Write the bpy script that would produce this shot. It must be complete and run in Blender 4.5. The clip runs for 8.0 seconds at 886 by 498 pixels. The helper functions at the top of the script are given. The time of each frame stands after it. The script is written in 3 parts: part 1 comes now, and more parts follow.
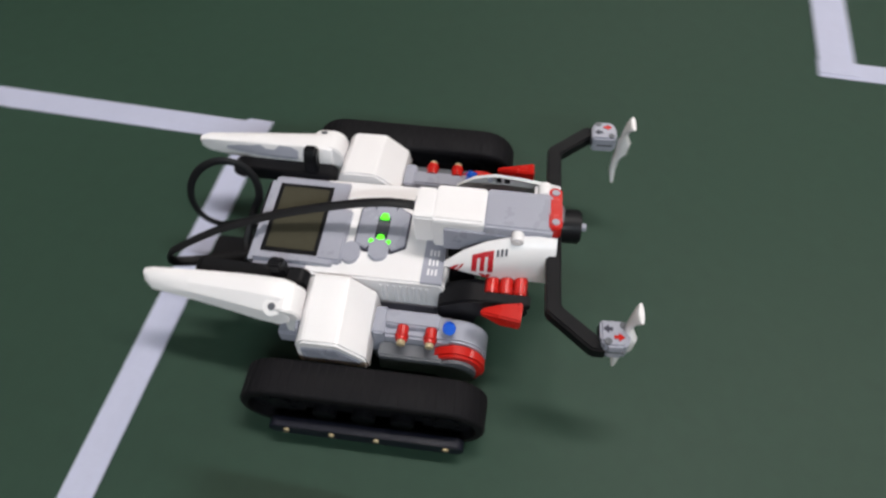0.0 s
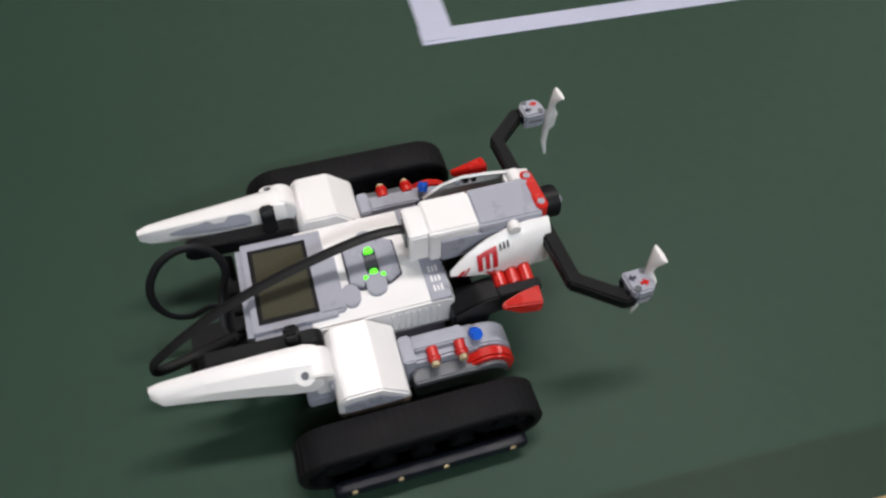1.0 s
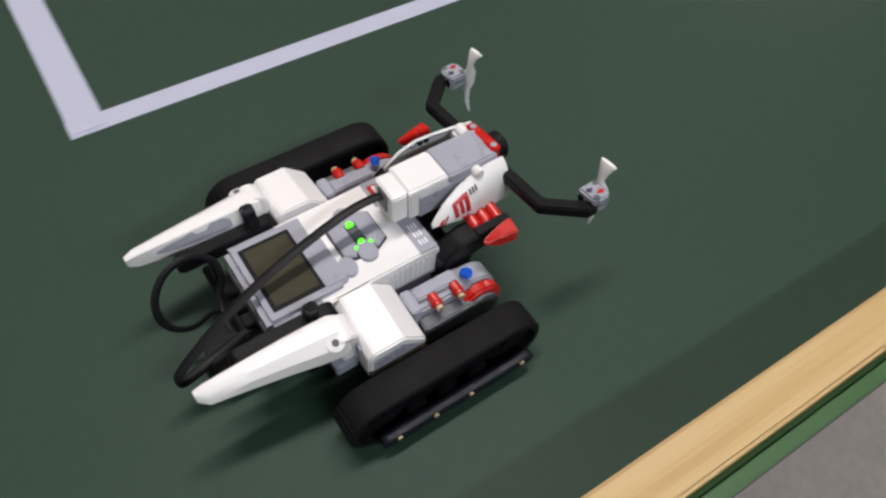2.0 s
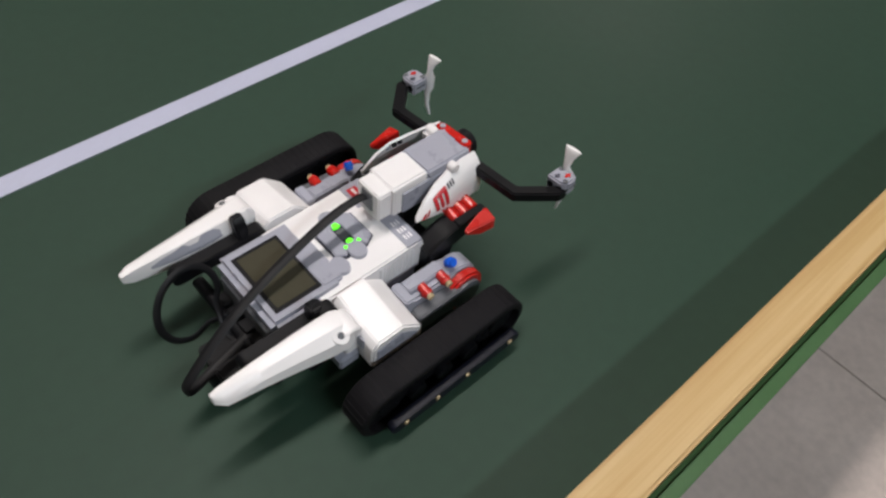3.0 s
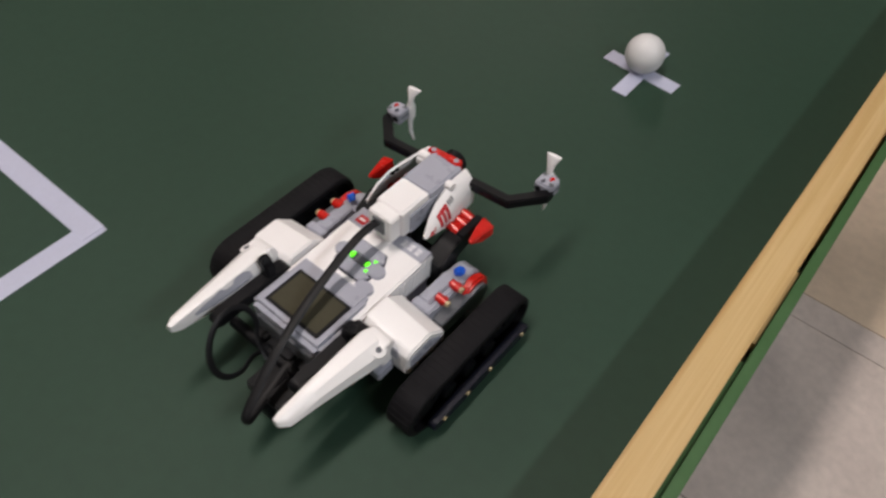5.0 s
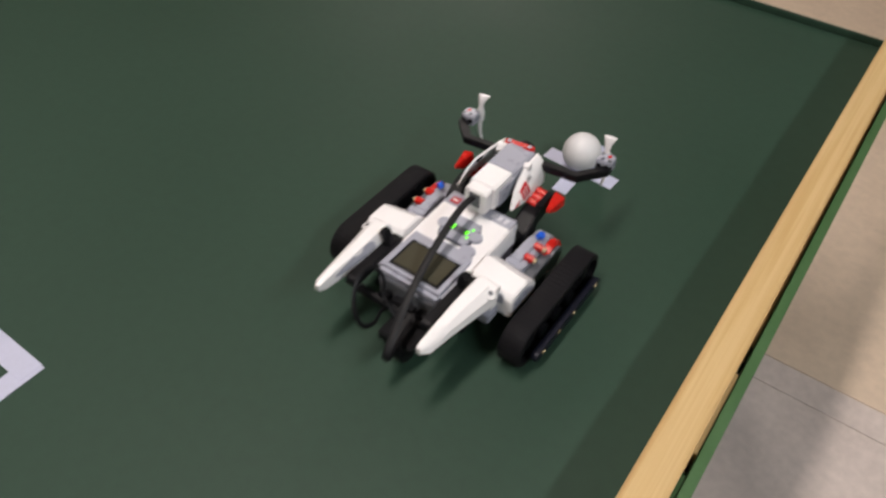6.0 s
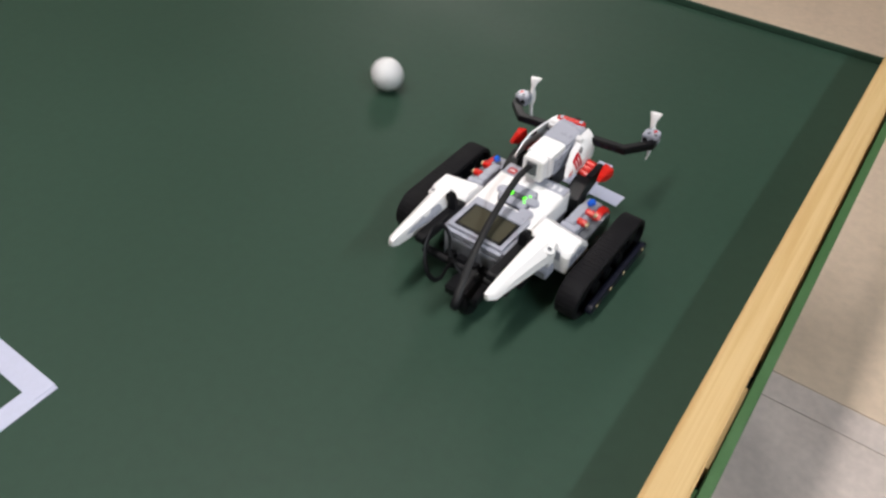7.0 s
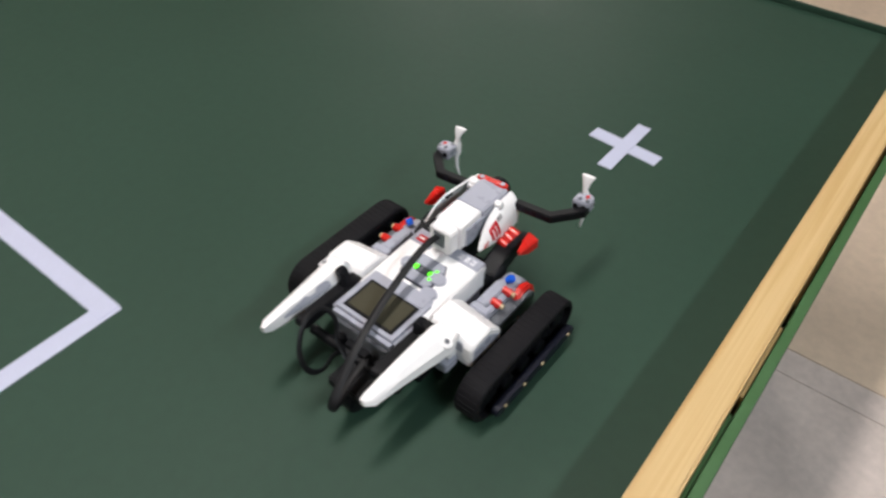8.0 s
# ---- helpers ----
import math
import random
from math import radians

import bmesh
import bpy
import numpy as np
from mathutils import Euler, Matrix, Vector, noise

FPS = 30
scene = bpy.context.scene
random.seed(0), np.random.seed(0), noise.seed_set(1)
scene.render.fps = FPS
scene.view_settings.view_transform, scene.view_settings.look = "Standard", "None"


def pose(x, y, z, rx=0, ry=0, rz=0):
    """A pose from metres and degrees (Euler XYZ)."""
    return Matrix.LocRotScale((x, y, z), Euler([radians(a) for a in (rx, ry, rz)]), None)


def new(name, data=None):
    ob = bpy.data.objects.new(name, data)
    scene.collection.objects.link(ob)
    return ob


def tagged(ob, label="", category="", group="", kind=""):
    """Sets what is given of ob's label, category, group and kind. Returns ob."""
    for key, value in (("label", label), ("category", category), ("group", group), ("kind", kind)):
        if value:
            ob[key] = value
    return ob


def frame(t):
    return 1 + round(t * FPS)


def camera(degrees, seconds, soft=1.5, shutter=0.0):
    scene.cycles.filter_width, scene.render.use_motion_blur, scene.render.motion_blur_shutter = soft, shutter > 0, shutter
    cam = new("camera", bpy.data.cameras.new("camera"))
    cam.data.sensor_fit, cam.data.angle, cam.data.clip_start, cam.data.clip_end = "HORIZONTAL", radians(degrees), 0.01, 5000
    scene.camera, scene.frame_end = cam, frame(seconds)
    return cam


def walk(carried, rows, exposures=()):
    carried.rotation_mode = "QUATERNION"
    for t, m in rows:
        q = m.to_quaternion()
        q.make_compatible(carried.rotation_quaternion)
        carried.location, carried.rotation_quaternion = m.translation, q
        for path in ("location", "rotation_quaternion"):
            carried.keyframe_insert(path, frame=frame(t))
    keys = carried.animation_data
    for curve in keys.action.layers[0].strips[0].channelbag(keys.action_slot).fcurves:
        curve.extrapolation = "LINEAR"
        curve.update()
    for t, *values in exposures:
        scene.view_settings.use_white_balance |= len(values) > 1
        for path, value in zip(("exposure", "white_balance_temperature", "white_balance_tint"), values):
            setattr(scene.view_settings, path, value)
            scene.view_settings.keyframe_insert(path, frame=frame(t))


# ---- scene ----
CAM_ROWS = [
    (0, pose(0.4779, -0.8523, 0.4007, 33.98, 0.61, 101.07)),
    (0.5, pose(0.4841, -0.8071, 0.4068, 34.10, 0.35, 87.58)),
    (1, pose(0.4709, -0.7604, 0.4030, 34.68, -1.30, 76.07)),
    (1.5, pose(0.4656, -0.7264, 0.4052, 34.69, -2.38, 64.41)),
    (1.7, pose(0.4720, -0.6888, 0.4113, 34.84, -2.49, 61.00)),
    (2.8, pose(0.4644, -0.5419, 0.4228, 37.41, -3.99, 50.24)),
    (3, pose(0.4581, -0.5135, 0.4257, 37.57, -4.68, 48.34)),
    (3.5, pose(0.4536, -0.4360, 0.4295, 38.14, -4.12, 45.15)),
    (4, pose(0.4301, -0.3356, 0.4282, 38.91, -2.64, 37.06)),
    (4.2, pose(0.4357, -0.2884, 0.4346, 38.28, -3.57, 37.07)),
    (5.3, pose(0.4406, -0.1158, 0.4725, 38.91, -2.03, 39.38)),
    (5.5, pose(0.4359, -0.1118, 0.4767, 40.25, -1.73, 37.17)),
    (6, pose(0.4491, -0.0862, 0.5002, 43.27, -0.99, 36.01)),
    (6.5, pose(0.4499, -0.0877, 0.5073, 44.39, -1.37, 35.59)),
    (7, pose(0.4479, -0.0942, 0.5028, 44.87, -0.50, 35.79)),
    (7.5, pose(0.4470, -0.1041, 0.5028, 45.32, -0.04, 36.44)),
    (8, pose(0.4659, -0.1554, 0.4813, 45.31, -0.67, 38.17)),
]
cam = camera(62.51, 8.0, soft=2.4, shutter=0.5)
walk(cam, CAM_ROWS, exposures=[
    (0, 0.20, 6500, 10), (0.5, 0.14, 6500, 10), (1.5, 0.12, 6550, 10.5), (3, -0.03, 6600, 11.5), (3.5, -0.07, 6650, 12.5), (4, -0.13, 6750, 14),
    (5.5, -0.02, 6900, 14), (6, 0.18, 6900, 14), (6.5, 0.38, 6750, 12), (7, 0.44, 6500, 10), (7.5, 0.47, 6500, 10), (8, 0.43, 6500, 10)])

# ---- world and lamps ----
LAMP_Z = 2.40
world = bpy.data.worlds.new("hall_air")
world.use_nodes = True
scene.world = world
world.node_tree.nodes["Background"].inputs[0].default_value = (0.9, 0.95, 1.0, 1)
world.node_tree.nodes["Background"].inputs[1].default_value = 0.02


def panel_lamp(x, y, watts, colour):
    data = bpy.data.lights.new("unseen_panel_light", "AREA")
    data.shape, data.size, data.size_y, data.energy = "RECTANGLE", 0.16, 1.8, watts
    data.color = colour
    ob = new("unseen_panel_light", data)
    ob.matrix_world = pose(x, y, LAMP_Z - 0.03)
    return ob


# First two follow the shadows; last three are unseen, added for fill and sheen.
LAMPS = [(-0.17, -0.25, 35, (1.0, 0.95, 0.92)), (2.63, -0.20, 61, (0.82, 0.93, 1.0)), (-2.70, -0.40, 10, (1.0, 0.95, 0.92)), (-2.6, 4.6, 62, (1.0, 0.95, 0.92)), (-0.20, -4.0, 6, (1.0, 0.95, 0.92))]
for lx, ly, lw, lc in LAMPS:
    panel_lamp(lx, ly, lw, lc)


# ---- materials ----
def material(name, colour, rough=0.5, metal=0.0, vary=0.12, scale=40.0, fine=400.0, bump=0.0, rough_vary=0.08, spec=0.5):
    """A surface with colour change at two scales, uneven gloss and fine relief."""
    mat = bpy.data.materials.new(name)
    mat.use_nodes = True
    t = mat.node_tree
    b = t.nodes["Principled BSDF"]
    b.inputs["Metallic"].default_value = metal
    b.inputs["Specular IOR Level"].default_value = spec
    co = t.nodes.new("ShaderNodeTexCoord")
    n1, n2 = t.nodes.new("ShaderNodeTexNoise"), t.nodes.new("ShaderNodeTexNoise")
    n1.inputs["Scale"].default_value, n2.inputs["Scale"].default_value = scale, fine
    n1.inputs["Detail"].default_value, n2.inputs["Detail"].default_value = 4, 3
    for n in (n1, n2):
        t.links.new(co.outputs["Object"], n.inputs["Vector"])
    mix = t.nodes.new("ShaderNodeMath")
    mix.operation = "ADD"
    t.links.new(n1.outputs[0], mix.inputs[0])
    t.links.new(n2.outputs[0], mix.inputs[1])
    ramp = t.nodes.new("ShaderNodeMapRange")
    ramp.inputs[1].default_value, ramp.inputs[2].default_value = 0.5, 1.5
    ramp.inputs[3].default_value, ramp.inputs[4].default_value = 1 - vary, 1 + vary
    t.links.new(mix.outputs[0], ramp.inputs[0])
    tint = t.nodes.new("ShaderNodeVectorMath")
    tint.operation = "SCALE"
    tint.inputs[0].default_value = colour
    t.links.new(ramp.outputs[0], tint.inputs["Scale"])
    t.links.new(tint.outputs[0], b.inputs["Base Color"])
    gloss = t.nodes.new("ShaderNodeMapRange")
    gloss.inputs[1].default_value, gloss.inputs[2].default_value = 0.3, 0.7
    gloss.inputs[3].default_value, gloss.inputs[4].default_value = max(rough - rough_vary, 0.03), min(rough + rough_vary, 1)
    t.links.new(n1.outputs[0], gloss.inputs[0])
    t.links.new(gloss.outputs[0], b.inputs["Roughness"])
    if bump:
        bp = t.nodes.new("ShaderNodeBump")
        bp.inputs["Strength"].default_value, bp.inputs["Distance"].default_value = 0.5, bump
        t.links.new(n2.outputs[0], bp.inputs["Height"])
        t.links.new(bp.outputs[0], b.inputs["Normal"])
    return mat


def pine_material():
    mat = material("pine_wood", (0.55, 0.36, 0.16), 0.55, vary=0.08, scale=12, fine=300, bump=0.0004)
    t = mat.node_tree
    b = t.nodes["Principled BSDF"]
    co = t.nodes.new("ShaderNodeTexCoord")
    mp = t.nodes.new("ShaderNodeMapping")
    mp.inputs["Scale"].default_value = (1.0, 0.02, 1.0)
    t.links.new(co.outputs["Object"], mp.inputs["Vector"])
    n = t.nodes.new("ShaderNodeTexNoise")
    n.inputs["Scale"].default_value, n.inputs["Detail"].default_value = 260, 5
    t.links.new(mp.outputs[0], n.inputs["Vector"])
    ramp = t.nodes.new("ShaderNodeValToRGB")
    ramp.color_ramp.elements[0].position, ramp.color_ramp.elements[1].position = 0.35, 0.62
    ramp.color_ramp.elements[0].color = (0.52, 0.335, 0.135, 1)
    ramp.color_ramp.elements[1].color = (0.62, 0.44, 0.215, 1)
    t.links.new(n.outputs[0], ramp.inputs[0])
    old = b.inputs["Base Color"].links[0].from_socket
    mul = t.nodes.new("ShaderNodeMix")
    mul.data_type, mul.blend_type = "RGBA", "MIX"
    mul.inputs[0].default_value = 0.8
    t.links.new(old, mul.inputs[6])
    t.links.new(ramp.outputs[0], mul.inputs[7])
    t.links.new(mul.outputs[2], b.inputs["Base Color"])
    return mat


def glow(name, colour, strength):
    mat = bpy.data.materials.new(name)
    mat.use_nodes = True
    b = mat.node_tree.nodes["Principled BSDF"]
    b.inputs["Base Color"].default_value = (*colour, 1)
    b.inputs["Emission Color"].default_value = (*colour, 1)
    b.inputs["Emission Strength"].default_value = strength
    return mat


MAT_GREEN = material("green_painted_board", (0.0195, 0.0490, 0.0312), 0.60, vary=0.12, scale=3.0, fine=90, bump=0.0002, rough_vary=0.06, spec=0.34)
MAT_EDGE = material("bright_green_paint", (0.050, 0.125, 0.046), 0.5, vary=0.10, scale=20, fine=200)
MAT_TAPE = material("white_tape", (0.48, 0.495, 0.63), 0.5, vary=0.05, scale=30, fine=300, bump=0.0002)
MAT_PINE = pine_material()
MAT_CONCRETE = material("grey_concrete", (0.60, 0.51, 0.465), 0.6, vary=0.17, scale=9, fine=70, bump=0.0006)
MAT_BEIGE = material("beige_floor", (0.66, 0.515, 0.39), 0.5, vary=0.13, scale=6, fine=60, bump=0.0004)
MAT_JOINT = material("dark_joint", (0.20, 0.17, 0.15), 0.8)
# Dull tone holds down bounce light from the unseen walls and ceiling.
MAT_WALL = material("unseen_hall_paint", (0.34, 0.33, 0.31), 0.8, vary=0.04, scale=2, fine=60)
MAT_WHITE = material("white_plastic", (0.88, 0.855, 0.86), 0.32, vary=0.01, scale=60, fine=900, rough_vary=0.02)
MAT_GREY = material("light_grey_plastic", (0.37, 0.375, 0.44), 0.30, vary=0.03, scale=60, fine=900, rough_vary=0.05)
MAT_DGREY = material("dark_grey_plastic", (0.12, 0.125, 0.14), 0.35, vary=0.05, scale=60, fine=900)
MAT_BLACK = material("black_plastic", (0.006, 0.006, 0.0075), 0.42, vary=0.1, scale=60, fine=900, spec=0.2)
MAT_CABLE = material("black_cable_sheath", (0.007, 0.007, 0.0085), 0.55, vary=0.1, scale=60, fine=900, spec=0.3)
MAT_RUBBER = material("black_rubber", (0.0065, 0.006, 0.0075), 0.68, vary=0.12, scale=50, fine=700, bump=0.0001, spec=0.18)
MAT_NAVY = material("blue_black_plastic", (0.006, 0.007, 0.015), 0.45, vary=0.08, scale=60, fine=900, spec=0.25)
MAT_RED = material("red_plastic", (0.56, 0.016, 0.011), 0.25, vary=0.04, scale=60, fine=900)
MAT_BLUE = material("blue_plastic", (0.01, 0.12, 0.70), 0.3, vary=0.04, scale=60, fine=900)
MAT_TAN = material("tan_plastic", (0.48, 0.38, 0.22), 0.4, vary=0.05, scale=60, fine=900)
MAT_GLASS = material("lcd_glass", (0.062, 0.058, 0.040), 0.14, vary=0.06, scale=40, fine=300, rough_vary=0.03)
MAT_INK = material("dark_print", (0.03, 0.03, 0.05), 0.4)
MAT_REDINK = material("red_print", (0.50, 0.012, 0.02), 0.35)
MAT_LED = glow("green_led", (0.10, 0.85, 0.02), 1.0)
MAT_PANEL = glow("lamp_panel", (1.0, 0.97, 0.93), 6.0)
MAT_BALL = material("white_ball", (0.70, 0.69, 0.70), 0.38, vary=0.02, scale=60, fine=500)


# ---- mesh helpers ----
def box(bm, x0, x1, y0, y1, z0, z1):
    vs = [bm.verts.new((x, y, z)) for x in (x0, x1) for y in (y0, y1) for z in (z0, z1)]
    for q in ((0, 1, 3, 2), (4, 6, 7, 5), (0, 4, 5, 1), (2, 3, 7, 6), (0, 2, 6, 4), (1, 5, 7, 3)):
        bm.faces.new([vs[i] for i in q])
    return vs


def prism(bm, outline, axis, a, b):
    """A flat outline drawn out along an axis from a to b."""
    def at(u, v, w):
        return {"x": (w, u, v), "y": (u, w, v), "z": (u, v, w)}[axis]
    lo, hi = [[bm.verts.new(at(u, v, w)) for u, v in outline] for w in (a, b)]
    n = len(outline)
    bm.faces.new(lo[::-1]), bm.faces.new(hi)
    for i in range(n):
        bm.faces.new((lo[i], lo[(i + 1) % n], hi[(i + 1) % n], hi[i]))
    return lo + hi


def loft(bm, rings, closed=True):
    rows = [[bm.verts.new(p) for p in ring] for ring in rings]
    n = len(rows[0])
    for r, s in zip(rows, rows[1:]):
        for i in range(n if closed else n - 1):
            bm.faces.new((r[i], r[(i + 1) % n], s[(i + 1) % n], s[i]))
    if closed:
        bm.faces.new(rows[0][::-1]), bm.faces.new(rows[-1])
    return rows


def cyl(bm, p, q, r, r2=None, n=20):
    p, q = Vector(p), Vector(q)
    d = (q - p).normalized()
    u = d.orthogonal().normalized()
    v = d.cross(u)
    ring = [(math.cos(2 * math.pi * i / n), math.sin(2 * math.pi * i / n)) for i in range(n)]
    return loft(bm, [[p + r * (c * u + s * v) for c, s in ring], [q + (r if r2 is None else r2) * (c * u + s * v) for c, s in ring]])


def sweep(bm, pts, half_w, half_t, across=(1, 0, 0), round_n=8):
    """A ribbon or cord along points, smoothed; half_w across, half_t thick."""
    pts = [Vector(p) for p in pts]
    line = []
    for i in range(len(pts) - 1):
        a, b, c, d = pts[max(i - 1, 0)], pts[i], pts[i + 1], pts[min(i + 2, len(pts) - 1)]
        for k in range(8):
            t = k / 8
            line.append(0.5 * (2 * b + (c - a) * t + (2 * a - 5 * b + 4 * c - d) * t * t + (3 * b - a - 3 * c + d) * t ** 3))
    line.append(pts[-1])
    rings = []
    side = Vector(across)
    for i, p in enumerate(line):
        d = (line[min(i + 1, len(line) - 1)] - line[max(i - 1, 0)]).normalized()
        side = (side - d * side.dot(d)).normalized()
        up = d.cross(side)
        rings.append([p + side * half_w * math.cos(2 * math.pi * k / round_n) + up * half_t * math.sin(2 * math.pi * k / round_n) for k in range(round_n)])
    loft(bm, rings)


def soften(bm, width, seg=2, angle=30):
    edges = [e for e in bm.edges if len(e.link_faces) == 2 and e.calc_face_angle(0) > radians(angle)]
    if edges and width:
        bmesh.ops.bevel(bm, geom=edges, offset=width, segments=seg, affect="EDGES", clamp_overlap=True)


def part(name, bm, mat, parent=None, label="", bevel=0.0, smooth=False, place=None):
    bmesh.ops.recalc_face_normals(bm, faces=bm.faces)
    soften(bm, bevel)
    if smooth or bevel:
        for f in bm.faces:
            f.smooth = True
        for e in bm.edges:
            if len(e.link_faces) == 2 and e.calc_face_angle(0) > radians(52):
                e.smooth = False
    me = bpy.data.meshes.new(name)
    bm.to_mesh(me)
    bm.free()
    me.materials.append(mat)
    ob = new(name, me)
    if bevel:
        ob.modifiers.new("even_shading", "WEIGHTED_NORMAL").keep_sharp = True
    if parent:
        ob.parent = parent
    if place is not None:
        ob.matrix_basis = place
    if label:
        ob["label"] = label
    return ob


def made(build, *a, **k):
    bm = bmesh.new()
    build(bm, *a, **k)
    return bm


def mirrored(bm, side):
    if side < 0:
        for v in bm.verts:
            v.co.x = -v.co.x
    return bm


# ---- the hall ----
FLOOR_Z = -0.56
tagged(part("floor", made(box, -6, 6, -6, 0.3997, FLOOR_Z - 0.1, FLOOR_Z), MAT_CONCRETE), "worn grey concrete hall floor with fine stains", "floor", kind="structure")
tagged(part("floor_slab", made(box, -6, 6, 0.4023, 0.808, FLOOR_Z - 0.1, FLOOR_Z), MAT_CONCRETE), "worn grey concrete floor slab with fine stains", "floor", kind="structure")
tagged(part("floor_joint", made(box, -6, 6, 0.3997, 0.4023, FLOOR_Z - 0.1, FLOOR_Z - 0.002), MAT_JOINT), "thin dark crack between floor slabs", "floor joint", kind="structure")
tagged(part("floor_strip", made(box, -6, 6, 0.8095, 0.868, FLOOR_Z - 0.1, FLOOR_Z), MAT_CONCRETE), "grey concrete strip between floor joints", "floor", kind="structure")
tagged(part("floor_joint", made(box, -6, 6, 0.808, 0.8095, FLOOR_Z - 0.1, FLOOR_Z - 0.002), MAT_JOINT), "dark narrow joint between floor slabs", "floor joint", kind="structure")
tagged(part("floor_beige", made(box, -6, 6, 0.868, 8, FLOOR_Z - 0.1, FLOOR_Z + 0.002), MAT_BEIGE), "smooth pale beige hall floor covering", "floor", kind="structure")
# Unseen shell, added for bounce light and kept dull so shadows stay dark.
tagged(part("wall_north", made(box, -6, 6, 8, 8.2, FLOOR_Z, LAMP_Z + 0.1), MAT_WALL), "unseen plain dull hall wall, added for bounce light", "wall", kind="structure")
tagged(part("wall_south", made(box, -6, 6, -6.2, -6, FLOOR_Z, LAMP_Z + 0.1), MAT_WALL), "unseen plain dull hall wall, added for bounce light", "wall", kind="structure")
tagged(part("wall_east", made(box, 6, 6.2, -6.2, 8.2, FLOOR_Z, LAMP_Z + 0.1), MAT_WALL), "unseen plain dull hall wall, added for bounce light", "wall", kind="structure")
tagged(part("wall_west", made(box, -6.2, -6, -6.2, 8.2, FLOOR_Z, LAMP_Z + 0.1), MAT_WALL), "unseen plain dull hall wall, added for bounce light", "wall", kind="structure")
tagged(part("ceiling", made(box, -6.2, 6.2, -6.2, 8.2, LAMP_Z + 0.1, LAMP_Z + 0.2), MAT_WALL), "unseen plain dull hall ceiling, added for bounce light", "ceiling", kind="structure")
# Fixtures for all five lamps, the three added ones too.
for lx, ly, lw, lc in LAMPS:
    frame_ob = tagged(part("unseen_ceiling_light", made(box, lx - 0.10, lx + 0.10, ly - 0.95, ly + 0.95, LAMP_Z + 0.02, LAMP_Z + 0.1), MAT_WHITE), "unseen long narrow white ceiling light, switched on", "ceiling light", "ceiling lights")
    part("diffuser", made(box, lx - 0.08, lx + 0.08, ly - 0.90, ly + 0.90, LAMP_Z, LAMP_Z + 0.018), MAT_PANEL, frame_ob, "glowing white diffuser")

# ---- the table ----
R_IN, R_OUT, R_TOP, END_Y = 0.4241, 0.4523, 0.0483, 0.929
X_FAR, Y_BACK = -1.35, -2.0
table = tagged(new("playing_field_table"), "low table with a dark green painted playing surface", "table")
part("board", made(box, X_FAR, 0.4647, Y_BACK, END_Y + 0.006, -0.03, 0), MAT_GREEN, table)
part("end_ledge", made(box, X_FAR, 0.4235, END_Y, END_Y + 0.0055, 0.0005, 0.009), MAT_GREEN, table, "low green ledge at the end", bevel=0.001)
part("side_board", made(box, 0.4556, 0.4645, Y_BACK, END_Y + 0.0055, 0.0005, 0.0300), MAT_EDGE, table, "bright green painted side board", bevel=0.0008)
part("filler_strip", made(box, 0.4527, 0.4553, Y_BACK, 0.2030, 0.0005, 0.0305), MAT_EDGE, table, "narrow green filler strip")
part("filler_strip", made(box, 0.4527, 0.4553, 0.2240, 0.3070, 0.0005, 0.0285), MAT_PINE, table, "narrow bare wood filler strip")
part("filler_strip", made(box, 0.4527, 0.4545, 0.3440, END_Y, 0.0005, 0.0230), MAT_PINE, table, "narrow bare wood filler strip")
for lx in (X_FAR + 0.06, 0.38):
    for ly in (Y_BACK + 0.06, END_Y - 0.1):
        part("leg", made(box, lx - 0.03, lx + 0.03, ly - 0.03, ly + 0.03, FLOOR_Z, -0.0305), MAT_GREEN, table, bevel=0.002)
rail = tagged(part("wooden_rail", made(box, R_IN, R_OUT, -1.0, 1.02, 0.0015, R_TOP), MAT_PINE, bevel=0.0022), "unpainted pine batten with straight grain along the table edge", "rail")


def tape(name, x0, x1, y0, y1, label, lift=0.0, turn=0.0):
    bm = bmesh.new()
    box(bm, x0, x1, y0, y1, 0.0002 + lift, 0.0008 + lift)
    mid = Vector(((x0 + x1) / 2, (y0 + y1) / 2, 0))
    bmesh.ops.rotate(bm, verts=bm.verts, cent=mid, matrix=Matrix.Rotation(radians(turn), 3, "Z"))
    return tagged(part(name, bm, MAT_TAPE), label, "tape")


tape("tape_line", -0.0190, 0.0, -0.6510, 0.0, "white tape line along the goal area", 0.0)
tape("tape_line", -0.75, -0.004, -0.6500, -0.6225, "white tape line of the goal area side", 0.0006)
tape("tape_line", -0.75, -0.004, -0.0195, 0.0005, "white tape line of the goal area side", 0.0006)
tape("tape_line", 0.127, 0.1465, -1.75, -1.058, "white tape line on the green board")
tape("tape_line", 0.125, 0.4225, -1.0785, -1.0595, "white tape line across the green board", 0.0006, -1.5)
tape("tape_strip", 0.1850, 0.2675, 0.4725, 0.4910, "short white tape strip of the cross mark", 0.0, -3.5)
tape("tape_strip", 0.2185, 0.2345, 0.4345, 0.5280, "short white tape strip of the cross mark", 0.0006)

# ---- the ball ----
BALL_R = 0.0200
bm = bmesh.new()
bmesh.ops.create_uvsphere(bm, u_segments=40, v_segments=24, radius=BALL_R)
ball = tagged(part("ball", bm, MAT_BALL, smooth=True), "smooth matt white ball on the taped cross", "ball")

# ---- the robot ----
robot = tagged(new("tracked_robot"), "white and grey toy brick robot on black tracks", "robot")


